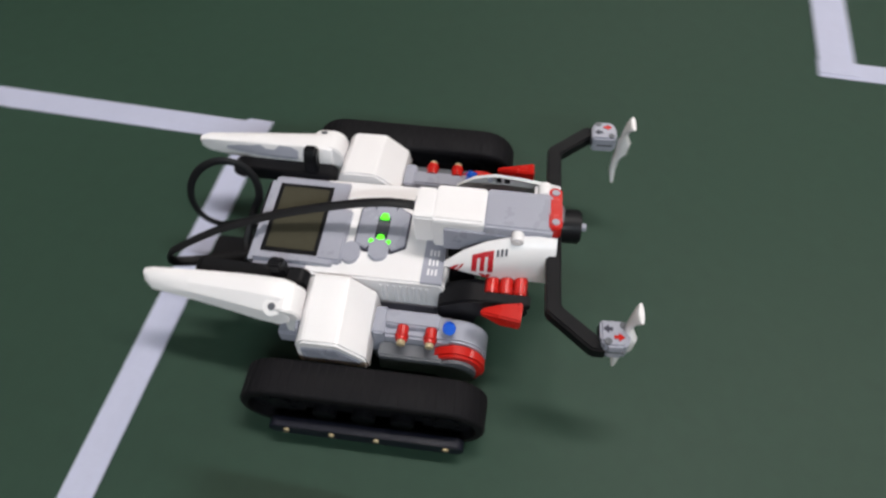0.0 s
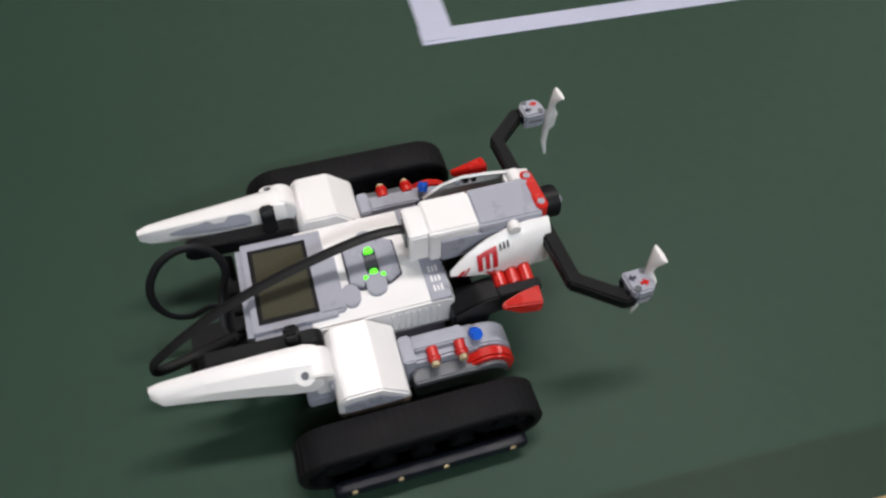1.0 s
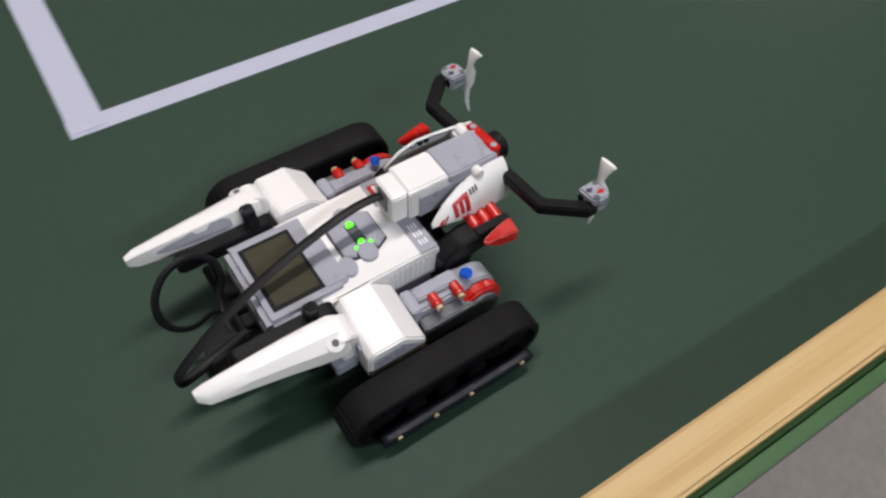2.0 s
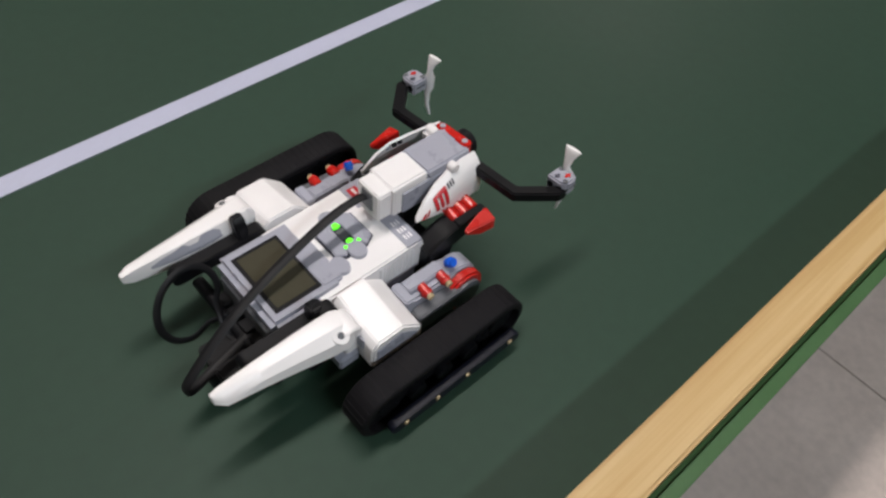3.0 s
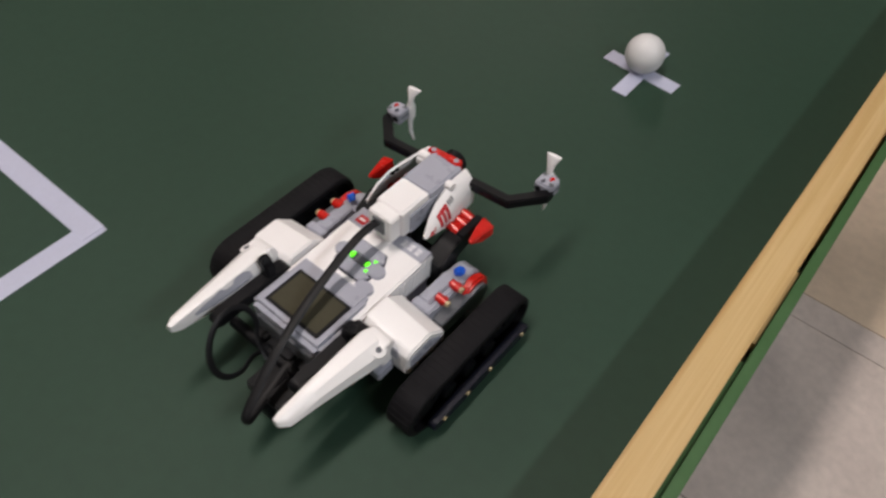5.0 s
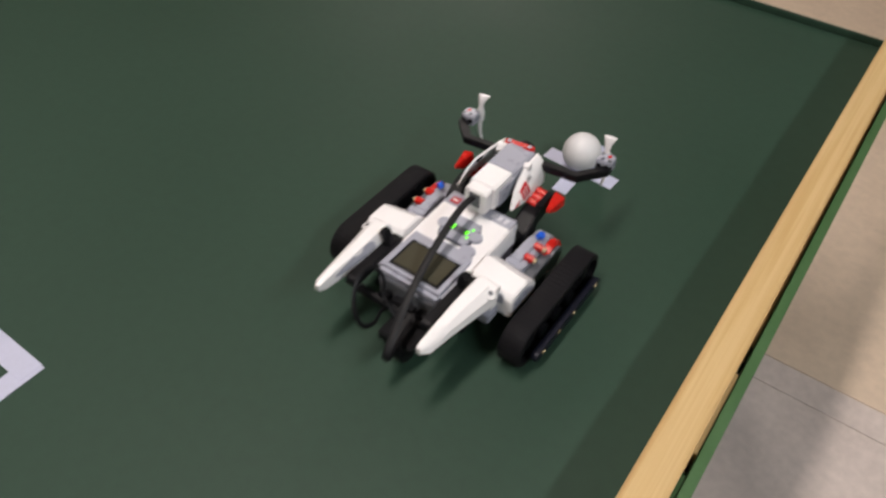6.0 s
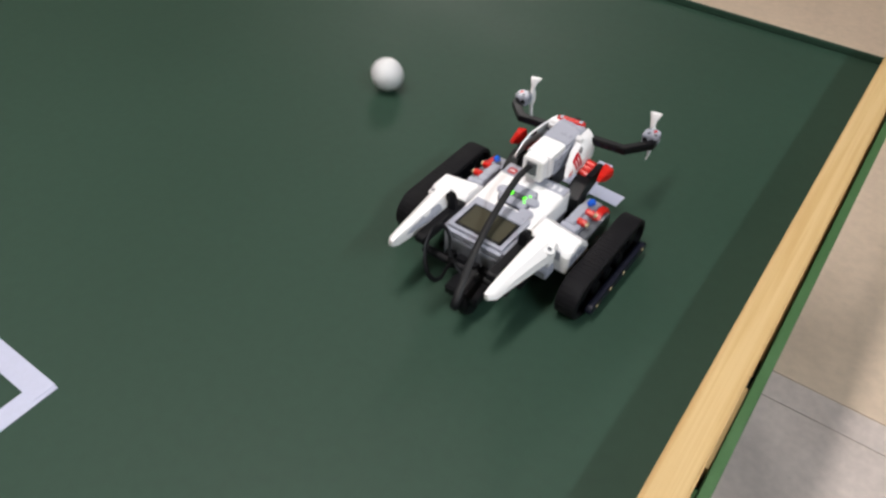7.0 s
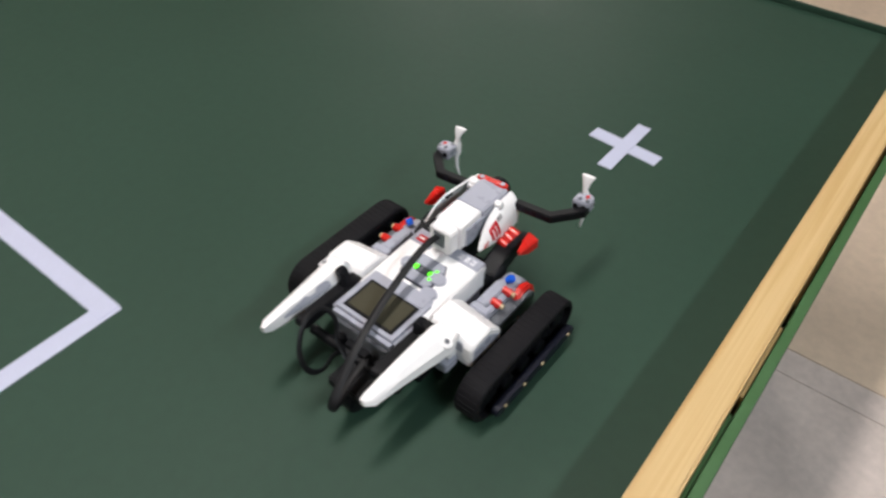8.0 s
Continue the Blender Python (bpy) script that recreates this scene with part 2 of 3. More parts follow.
def stadium(y0, y1, z, r, n=14):
    pts = [(y1 + r * math.sin(math.pi * i / n), z + r * math.cos(math.pi * i / n)) for i in range(n + 1)]
    return pts + [(y0 - r * math.sin(math.pi * i / n), z - r * math.cos(math.pi * i / n)) for i in range(n + 1)]


TREAD_Y0, TREAD_Y1, TREAD_R = 0.0056, 0.0982, 0.0213
TREAD_Z = TREAD_R
SPROCKETS = []


def build_tread(side):
    off = 0.0018 if side > 0 else -0.0035
    x0, x1 = 0.0797 + off, 0.1007 + off
    bm = bmesh.new()
    profile = ((x0, 0.0022), (x0 + 0.0004, 0.0011), (x0 + 0.0014, 0.0003), (x1 - 0.0014, 0.0003), (x1 - 0.0004, 0.0011), (x1, 0.0022), (x1, 0.0048), (x1 - 0.0060, 0.0052), (x0 + 0.0060, 0.0052), (x0, 0.0048))
    rows = [[bm.verts.new((x, *p)) for p in stadium(TREAD_Y0, TREAD_Y1, TREAD_Z, TREAD_R - drop)] for x, drop in profile]
    n = len(rows[0])
    for a, b in zip(rows, rows[1:] + rows[:1]):
        for i in range(n):
            bm.faces.new((a[i], a[(i + 1) % n], b[(i + 1) % n], b[i]))
    # ribs across the belt
    total = 2 * (TREAD_Y1 - TREAD_Y0) + 2 * math.pi * TREAD_R
    count = 64
    for k in range(count):
        s = (k + 0.5) * total / count
        straight, arc = TREAD_Y1 - TREAD_Y0, math.pi * TREAD_R
        if s < straight:
            c, a = Vector((0, TREAD_Y0 + s, TREAD_Z)), 0
        elif s < straight + arc:
            c, a = Vector((0, TREAD_Y1, TREAD_Z)), (s - straight) / TREAD_R
        elif s < 2 * straight + arc:
            c, a = Vector((0, TREAD_Y1 - (s - straight - arc), TREAD_Z)), math.pi
        else:
            c, a = Vector((0, TREAD_Y0, TREAD_Z)), math.pi + (s - 2 * straight - arc) / TREAD_R
        m = Matrix.Translation(c) @ Matrix.Rotation(-a, 4, "X")
        vs = box(bm, x0 + 0.0012, x1 - 0.0012, -0.0013, 0.0013, TREAD_R - 0.002, TREAD_R - 0.00015)
        for v in vs:
            if v.co.z > TREAD_R - 0.0010:
                v.co.y *= 0.45
            v.co = m @ v.co
    tread = part("tread", mirrored(bm, side), MAT_RUBBER, robot, "black rubber crawler track with fine ribs", smooth=True)
    for yc in (TREAD_Y0, TREAD_Y1):
        bm = bmesh.new()
        teeth = []
        for i in range(24):
            a = 2 * math.pi * i / 24
            rr = 0.0178 if i % 2 else 0.0152
            teeth.append((rr * math.cos(a), rr * math.sin(a)))
        prism(bm, teeth, "x", -0.0045, 0.0045)
        cyl(bm, (-0.0065, 0, 0), (0.0065, 0, 0), 0.0062)
        for i in range(6):
            a = 2 * math.pi * i / 6
            cyl(bm, (-0.0055, 0.0105 * math.cos(a), 0.0105 * math.sin(a)), (0.0055, 0.0105 * math.cos(a), 0.0105 * math.sin(a)), 0.0024, n=10)
        sp = part("sprocket", bm, MAT_BLACK, tread, "black toothed wheel", smooth=True)
        SPROCKETS.append((sp, side * (0.091 + off), yc))
        sp.matrix_basis = pose(side * (0.091 + off), yc, TREAD_Z)
    for yc in (0.0300, 0.0520, 0.0740):
        part("road_wheel", mirrored(made(cyl, (0.0945 + off, yc, 0.0135), (0.0990 + off, yc, 0.0135), 0.0068, n=18), side), MAT_BLACK, tread, "small black track roller", bevel=0.0006, smooth=True)
    # outer side beam with its pins
    bm = made(prism, stadium(0.006, 0.104, 0.0118, 0.0052, 6), "x", 0.1026 + off, 0.1088 + off)
    beam = part("side_beam", mirrored(bm, side), MAT_NAVY, robot, "blue-black beam with pin holes", bevel=0.0005)
    for yb in (0.0115, 0.0366, 0.0616, 0.0995):
        part("pin", mirrored(made(cyl, (0.1087 + off, yb, 0.0138), (0.1099 + off, yb, 0.0138), 0.0016, n=12), side), MAT_TAN, beam, "tan connector pin end")
    part("track_frame", mirrored(made(prism, stadium(0.012, 0.088, 0.0205, 0.0075, 6), "x", 0.0805 + off, 0.0950 + off), side), MAT_BLACK, robot, bevel=0.0005)


PANEL_Y = (0.0878, 0.0980, 0.1100, 0.1230, 0.1360, 0.1470)
PANEL_SHAPE = ((0.0258, 0.0675, 0.0270, 0.0268, 0.0650), (0.0215, 0.0740, 0.0285, 0.0282, 0.0635), (0.0180, 0.0792, 0.0292, 0.0285, 0.0610),
               (0.0160, 0.0828, 0.0288, 0.0272, 0.0585), (0.0150, 0.0843, 0.0278, 0.0255, 0.0560), (0.0148, 0.0838, 0.0265, 0.0240, 0.0540))


FAR_SHAPE = ((0.0305, 0.0660, 0.0312, 0.0315, 0.0645), (0.0296, 0.0755, 0.0325, 0.0335, 0.0600), (0.0282, 0.0808, 0.0325, 0.0342, 0.0578),
             (0.0250, 0.0836, 0.0312, 0.0330, 0.0568), (0.0220, 0.0850, 0.0290, 0.0310, 0.0562), (0.0205, 0.0845, 0.0275, 0.0295, 0.0562))


def panel_arc(y, t, shape=PANEL_SHAPE):
    """The head panel's outer skin: x and z at a station y, t from its top edge to its low edge."""
    tx, tz, bx, lx, lz = (float(np.interp(y, PANEL_Y, [row[k] for row in shape])) for k in range(5))
    return (1 - t) ** 2 * tx + 2 * t * (1 - t) * bx + t * t * lx, (1 - t) ** 2 * tz + 2 * t * (1 - t) * (tz - 0.006) + t * t * lz


WING = ((-0.0755, 0.0478, 0.0492, 0.0530, 0.0640, 0.0580, 0.0590), (-0.0700, 0.0462, 0.0490, 0.0572, 0.0655, 0.0560, 0.0572), (-0.0480, 0.0445, 0.0485, 0.0600, 0.0665, 0.0535, 0.0560),
        (-0.0250, 0.0430, 0.0482, 0.0630, 0.0672, 0.0515, 0.0535), (-0.0080, 0.0425, 0.0482, 0.0655, 0.0675, 0.0505, 0.0515), (0.0030, 0.0425, 0.0482, 0.0668, 0.0672, 0.0505, 0.0510), (0.0085, 0.0440, 0.0490, 0.0655, 0.0650, 0.0520, 0.0525))
WING_Y = [row[0] for row in WING]


def build_side(side):
    """The shoulder, wing, motor and fittings of one side."""
    def add(name, bm, mat, parent=robot, label="", bevel=0.0, smooth=False):
        return part(name, mirrored(bm, side), mat, parent, label, bevel, smooth)

    # shoulder housing
    bm = bmesh.new()
    vs = prism(bm, [(0.0128, 0.0285), (0.0128, 0.0530), (0.0175, 0.0586), (0.0370, 0.0590), (0.0515, 0.0455), (0.0525, 0.0285)], "x", 0.0362, 0.0760)
    for v in vs:
        if v.co.x > 0.07 and v.co.z > 0.044:
            v.co.z -= 0.0062
    shoulder = add("shoulder", bm, MAT_WHITE, robot, "white angular shoulder housing", bevel=0.0012)
    add("side_plate", made(prism, [(0.016, 0.031), (0.016, 0.046), (0.0355, 0.0475), (0.048, 0.037), (0.048, 0.031)], "x", 0.0750, 0.0768), MAT_GREY, shoulder, "light grey side plate", bevel=0.0005)
    add("recess", made(prism, [(0.0118, 0.042), (0.0118, 0.052), (0.0128, 0.052), (0.0128, 0.042)], "x", 0.060, 0.068), MAT_GREY, shoulder, bevel=0.0003)

    # wing
    bm = bmesh.new()
    rings = []
    for y, xi, xr, xo, zr, zi, zo in WING:
        xm = xr * 0.45 + xo * 0.55
        rings.append([(xi, y, zi), (xi + 0.0006, y, zi + 0.55 * (zr - zi)), (xr - 0.0015, y, zr - 0.0006), (xr + 0.002, y, zr), (xm, y, zr - 0.0012), (xo - 0.0015, y, zo + 0.55 * (zr - zo)), (xo, y, zo), (xm, y, zo - 0.002)])
    loft(bm, rings)
    wing = add("wing_panel", bm, MAT_WHITE, robot, "long tapering white wing panel", bevel=0.0003, smooth=True)
    bm = bmesh.new()
    cyl(bm, (0.0600, 0.0004, 0.0575), (0.0628, 0.0004, 0.0632), 0.0052, n=18)
    add("pin_boss", bm, MAT_WHITE, wing, bevel=0.0004, smooth=True)
    add("pin_hole", made(cyl, (0.0627, 0.0004, 0.0630), (0.06305, 0.0004, 0.0637), 0.0021, n=14), MAT_DGREY, wing, "dark pin hole")
    def inner_skin(y, t):
        near = [float(np.interp(y, WING_Y, [row[k] for row in WING])) for k in (1, 2, 4, 5)]
        xi, xr, zr, zi = near
        if t < 0.55:
            return Vector((xi + 0.0006 * t / 0.55 - 0.0004, y, zi + t * (zr - zi)))
        f = (t - 0.55) / 0.42
        return Vector((xi + 0.0006 + f * (xr - xi - 0.0021) - 0.0004, y, zi + (0.55 + 0.42 * f) * (zr - zi)))
    bm = bmesh.new()
    last = None
    for y, lo, hi in ((-0.0580, 0.50, 0.66), (-0.0500, 0.42, 0.80), (-0.0420, 0.40, 0.84), (-0.0360, 0.40, 0.92), (-0.0330, 0.40, 0.76), (-0.0270, 0.42, 0.76), (-0.0240, 0.44, 0.94), (-0.0160, 0.46, 0.92), (-0.0120, 0.52, 0.80)):
        row = [bm.verts.new(inner_skin(y, lo + (hi - lo) * k / 4)) for k in range(5)]
        if last:
            for k in range(4):
                bm.faces.new((last[k], last[k + 1], row[k + 1], row[k]))
        last = row
    add("grey_marking", bm, MAT_GREY, wing, "grey printed marking")
    # wing joint
    bm = bmesh.new()
    cyl(bm, (0.0475, 0.006, 0.0575), (0.0640, 0.006, 0.0555), 0.0088, n=20)
    box(bm, 0.0490, 0.0625, 0.004, 0.0135, 0.036, 0.060)
    add("wing_joint", bm, MAT_WHITE, robot, "white rounded wing joint", bevel=0.0008, smooth=True)
    add("joint_foot", made(box, 0.0500, 0.0640, -0.002, 0.0125, 0.026, 0.0355), MAT_GREY, robot, bevel=0.001)

    # black link beams inside the wing
    bm = bmesh.new()
    prism(bm, stadium(-0.047, 0.008, 0.0530, 0.0052, 6), "x", 0.0335, 0.0425)
    link = add("link_beam", bm, MAT_BLACK, robot, "black link beam", bevel=0.0006)
    bm = bmesh.new()
    prism(bm, [(0.0335, 0.0470), (0.0345, 0.0660), (0.0365, 0.0715), (0.0405, 0.0738), (0.0440, 0.0725), (0.0450, 0.0690), (0.0420, 0.0640), (0.0415, 0.0470)], "y", -0.0060, 0.0020)
    add("elbow_piece", bm, MAT_BLACK, link, "black elbow piece", bevel=0.0014, smooth=True)

    # drive motor in front of the shoulder
    bm = bmesh.new()
    box(bm, 0.0440, 0.0600, 0.0500, 0.0960, 0.0090, 0.0400)
    motor = add("drive_motor", bm, MAT_GREY, robot, "light grey drive motor housing", bevel=0.0015)
    add("motor_head", made(cyl, (0.0445, 0.0985, 0.0225), (0.0590, 0.0985, 0.0225), 0.0172, n=32), MAT_GREY, motor, bevel=0.0012, smooth=True)
    add("motor_bridge", made(box, 0.0455, 0.0550, 0.0585, 0.0885, 0.0380, 0.0445), MAT_GREY, motor, bevel=0.001)
    add("motor_step", made(box, 0.0440, 0.0610, 0.0520, 0.0590, 0.0300, 0.0440), MAT_GREY, motor, bevel=0.001)
    add("motor_band", made(box, 0.0596, 0.0690, 0.0560, 0.0920, 0.0150, 0.0330), MAT_DGREY, motor, bevel=0.001)
    bm = bmesh.new()
    cyl(bm, (0.0592, 0.0990, 0.0215), (0.0668, 0.0990, 0.0215), 0.0166, n=32)
    add("red_hub", bm, MAT_RED, motor, "glossy red motor hub", bevel=0.0016, smooth=True)
    add("hub_cap", made(cyl, (0.0669, 0.0990, 0.0215), (0.0690, 0.0990, 0.0215), 0.0120, n=24), MAT_DGREY, motor, smooth=True)
    for yp in (0.0688, 0.0845):
        bm = bmesh.new()
        cyl(bm, (0.0545, yp, 0.0420), (0.0630, yp, 0.0413), 0.0033, n=16)
        cyl(bm, (0.0600, yp, 0.0415), (0.0612, yp, 0.0415), 0.0039, n=16)
        pin = add("long_pin", bm, MAT_RED, motor, "red long connector pin", smooth=True)
        add("pin_tip", made(cyl, (0.0631, yp, 0.0413), (0.0655, yp, 0.0411), 0.0024, n=12), MAT_TAN, pin, "tan pin tip")
    bm = bmesh.new()
    cyl(bm, (0.0520, 0.0935, 0.0435), (0.0565, 0.0950, 0.0475), 0.0030, n=14)
    cyl(bm, (0.0540, 0.0942, 0.0453), (0.0550, 0.0945, 0.0462), 0.0037, n=14)
    add("blue_pin", bm, MAT_BLUE, motor, "blue connector pin", smooth=True)

    # black bracket and red claw at the front
    bm = bmesh.new()
    prism(bm, [(0.0860, 0.022), (0.0860, 0.048), (0.0980, 0.055), (0.1060, 0.0575), (0.1340, 0.0555), (0.1360, 0.047), (0.1080, 0.040), (0.1050, 0.022)], "x", 0.0275, 0.0425)
    bracket = add("front_bracket", bm, MAT_BLACK, robot, "black bracket below the head", bevel=0.001)
    add("bracket_strip", made(box, 0.0362, 0.0424, 0.1115, 0.1365, 0.0540, 0.0590), MAT_BLACK, bracket, bevel=0.0006)
    for k in range(3):
        y0 = 0.1115 + 0.0078 * k
        bm = made(cyl, (0.0245, y0 + 0.0035, 0.0580), (0.0360, y0 + 0.0035, 0.0565), 0.0038, n=14)
        add("red_rib", bm, MAT_RED, bracket, "red ribbed cylinder", smooth=True, bevel=0.0004)
    bm = bmesh.new()
    loft(bm, [[(0.0475, 0.1105, 0.0580), (0.0508, 0.1100, 0.0578), (0.0508, 0.1108, 0.0606), (0.0480, 0.1112, 0.0612)],
              [(0.0435, 0.1220, 0.0520), (0.0530, 0.1210, 0.0525), (0.0528, 0.1215, 0.0618), (0.0458, 0.1220, 0.0642)],
              [(0.0430, 0.1330, 0.0530), (0.0552, 0.1320, 0.0540), (0.0548, 0.1322, 0.0628), (0.0445, 0.1325, 0.0655)]])
    add("claw", bm, MAT_RED, bracket, "pointed glossy red claw", bevel=0.0008, smooth=True)

    # head side panel: a curved shell from a pointed tail to a wide front
    bm = bmesh.new()
    rings = []
    for y in PANEL_Y:
        arc = [panel_arc(y, i / 8, PANEL_SHAPE if side > 0 else FAR_SHAPE) for i in range(9)]
        inner = [(x - 0.0014, z - 0.0009) for x, z in reversed(arc)]
        rings.append([(x, y, z) for x, z in arc + inner])
    loft(bm, rings)
    shell = add("head_panel", bm, MAT_WHITE, robot, "curved white head side panel", smooth=True, bevel=0.0002)
    bm = bmesh.new()
    if side > 0:
        cyl(bm, (0.0138, 0.1260, 0.0838), (0.0195, 0.1260, 0.0838), 0.0034, n=16)
        cyl(bm, (0.0195, 0.1260, 0.0838), (0.0200, 0.1260, 0.0838), 0.0019, n=12)
    else:
        cyl(bm, (0.0138, 0.1385, 0.0818), (0.0222, 0.1385, 0.0818), 0.0040, n=16)
        box(bm, 0.0138, 0.0225, 0.1330, 0.1445, 0.0765, 0.0815)
    add("panel_boss", bm, MAT_WHITE, shell, smooth=True, bevel=0.0004)
    if side < 0:
        for ys in (0.1125, 0.1172):
            add("slot", made(box, 0.0258, 0.0285 - (ys - 0.1125) * 0.2, ys - 0.0014, ys + 0.0014, 0.0762, 0.0788), MAT_BLACK, shell, "small black slot")
        add("slot", made(box, 0.0266, 0.0287, 0.1062, 0.1088, 0.0752, 0.0776), MAT_GREY, shell, "small grey mark")
    return shell


for s in (1, -1):
    build_tread(s)
shells = {s: build_side(s) for s in (1, -1)}

# control brick
bm = bmesh.new()
box(bm, -0.0335, 0.0335, -0.022, 0.084, 0.014, 0.034)
brick = part("control_brick", bm, MAT_GREY, robot, "light grey control brick base", bevel=0.0015)
bm = bmesh.new()
prism(bm, [(0.0080, 0.030), (0.0080, 0.0540), (0.0780, 0.0555), (0.0860, 0.0548), (0.0895, 0.0500), (0.0895, 0.028)], "x", -0.0340, 0.0340)
part("upper_shell", bm, MAT_WHITE, brick, "white upper shell", bevel=0.0012)
part("rear_shell", made(box, -0.0318, 0.0318, -0.0240, 0.0078, 0.0320, 0.0500), MAT_GREY, brick, "light grey rear shell under the screen", bevel=0.0015)
for k in range(8):
    for sx in (1, -1):
        part("side_rib", made(cyl, (sx * 0.0336, 0.053 + 0.0037 * k, 0.034), (sx * 0.0336, 0.053 + 0.0037 * k, 0.0505), 0.0012, n=12), MAT_WHITE, brick, smooth=True)
bm = bmesh.new()
box(bm, -0.0325, 0.0325, -0.0252, 0.0275, 0.048, 0.0575)
bezel = part("screen_bezel", bm, MAT_GREY, brick, "light grey rounded screen surround", bevel=0.0036)
bm = bmesh.new()
box(bm, -0.0248, 0.0248, -0.0182, 0.0148, 0.0570, 0.0579)
part("screen_rim", bm, MAT_BLACK, brick, bevel=0.0003)
bm = bmesh.new()
box(bm, -0.0220, 0.0220, -0.0155, 0.0125, 0.0575, 0.0583)
glass = part("screen", bm, MAT_GLASS, brick, "dark olive display glass", bevel=0.0002)
part("lower_bezel", made(box, -0.0100, 0.0270, 0.0145, 0.0290, 0.0500, 0.0582), MAT_GREY, brick, bevel=0.0012)
# key pad
bm = bmesh.new()
prism(bm, [(-0.0130, 0.0335), (0.0130, 0.0335), (0.0165, 0.0400), (0.0165, 0.0560), (0.0120, 0.0640), (-0.0120, 0.0640), (-0.0165, 0.0560), (-0.0165, 0.0400)], "z", 0.0535, 0.0562)
part("key_pad", bm, MAT_INK, brick, "dark outlined key pad", bevel=0.0004)
for outline in ([(-0.0120, 0.0345), (0.0120, 0.0345), (0.0156, 0.0408), (0.0075, 0.0448), (-0.0075, 0.0448), (-0.0156, 0.0408)], [(-0.0115, 0.0630), (0.0115, 0.0630), (0.0156, 0.0558), (0.0075, 0.0522), (-0.0075, 0.0522), (-0.0156, 0.0558)]):
    part("key", made(prism, outline, "z", 0.0550, 0.0574), MAT_GREY, brick, "grey arrow key", bevel=0.0005)
for sx in (1, -1):
    rounded = [(sx * (0.0165 + 0.0058 * math.sin(a)), 0.0485 + 0.0058 * math.cos(a)) for a in [math.pi * k / 10 for k in range(11)]] + [(sx * 0.0075, 0.0427), (sx * 0.0075, 0.0543)]
    part("key", made(prism, rounded, "z", 0.0545, 0.0574), MAT_GREY, brick, "grey rounded key", bevel=0.0005)
part("centre_key", made(prism, [(-0.0040, 0.0452), (0.0040, 0.0452), (0.0040, 0.0518), (-0.0040, 0.0518)], "z", 0.0550, 0.0576), MAT_DGREY, brick, "dark grey centre key", bevel=0.0006)
rounded = [(0.0185 + 0.0075 * math.cos(a), 0.0330 + 0.0055 * math.sin(a)) for a in [2 * math.pi * k / 16 for k in range(16)]]
part("back_key", made(prism, rounded, "z", 0.0535, 0.0568), MAT_GREY, brick, "grey back key", bevel=0.0005)
LED_SHAPES = ([(-0.0098, 0.0470), (-0.0062, 0.0458), (-0.0056, 0.0485), (-0.0062, 0.0512), (-0.0098, 0.0500)],
              [(0.0052, 0.0485), (0.0060, 0.0466), (0.0084, 0.0462), (0.0090, 0.0485), (0.0084, 0.0508), (0.0060, 0.0504)],
              [(0.0086, 0.0428), (0.0110, 0.0420), (0.0116, 0.0434), (0.0098, 0.0452)],
              [(0.0086, 0.0542), (0.0110, 0.0550), (0.0116, 0.0536), (0.0098, 0.0518)])
for outline in LED_SHAPES:
    part("status_led", made(prism, outline, "z", 0.0562, 0.05765), MAT_LED, brick, "bright green status light")

# label strip at the front, with plain bars
part("front_label", made(box, 0.0010, 0.0334, 0.0750, 0.0872, 0.0540, 0.0560), MAT_GREY, brick, "grey label strip", bevel=0.0003)
part("logo_plate", made(box, -0.0334, -0.0120, 0.0705, 0.0868, 0.0540, 0.0560), MAT_GREY, brick, "grey label strip", bevel=0.0003)
part("logo_square", made(box, -0.0290, -0.0205, 0.0730, 0.0805, 0.0555, 0.05635), MAT_REDINK, brick, "red printed square")
part("logo_bar", made(box, -0.0275, -0.0220, 0.0758, 0.0777, 0.0560, 0.05665), MAT_WHITE, brick)


def print_bars(bm, strokes, m):
    for x0, y0, x1, y1, w in strokes:
        a, b = Vector((x0, y0, 0)), Vector((x1, y1, 0))
        d = (b - a).normalized()
        q = Vector((-d.y, d.x, 0)) * w / 2
        vs = [bm.verts.new(m @ (p + Vector((0, 0, h)))) for h in (0, 0.0003) for p in (a - q, b - q, b + q, a + q)]
        for f in ((3, 2, 1, 0), (4, 5, 6, 7), (0, 1, 5, 4), (1, 2, 6, 5), (2, 3, 7, 6), (3, 0, 4, 7)):
            bm.faces.new([vs[i] for i in f])


bm = bmesh.new()
for k in range(3):
    print_bars(bm, [(0.05, 0.12, 0.80, 0.12, 0.22), (0.05, 0.50, 0.72, 0.50, 0.18), (0.05, 0.88, 0.80, 0.88, 0.22)], pose(0.0285 - 0.0064 * k, 0.0838, 0.0560, 0, 0, 180) @ Matrix.Scale(0.0056, 4))
part("white_marking", bm, MAT_WHITE, brick, "white printed bars")

# sockets and dark ends of the brick
part("socket_block", made(box, -0.026, 0.026, -0.0265, -0.0225, 0.018, 0.046), MAT_DGREY, brick, "dark end block with cable sockets", bevel=0.0006)
for k in range(4):
    part("socket", made(box, -0.024 + 0.0125 * k, -0.0145 + 0.0125 * k, -0.0330, -0.0260, 0.026, 0.034), MAT_BLACK, brick, "black cable plug", bevel=0.0006)
bm = bmesh.new()
box(bm, -0.034, 0.034, 0.0845, 0.104, 0.016, 0.040)
part("front_frame", bm, MAT_BLACK, robot, "black front frame beam", bevel=0.001)
bm = bmesh.new()
box(bm, -0.046, 0.046, -0.012, 0.086, 0.009, 0.0138)
part("under_frame", bm, MAT_BLACK, robot, "black underframe", bevel=0.001)
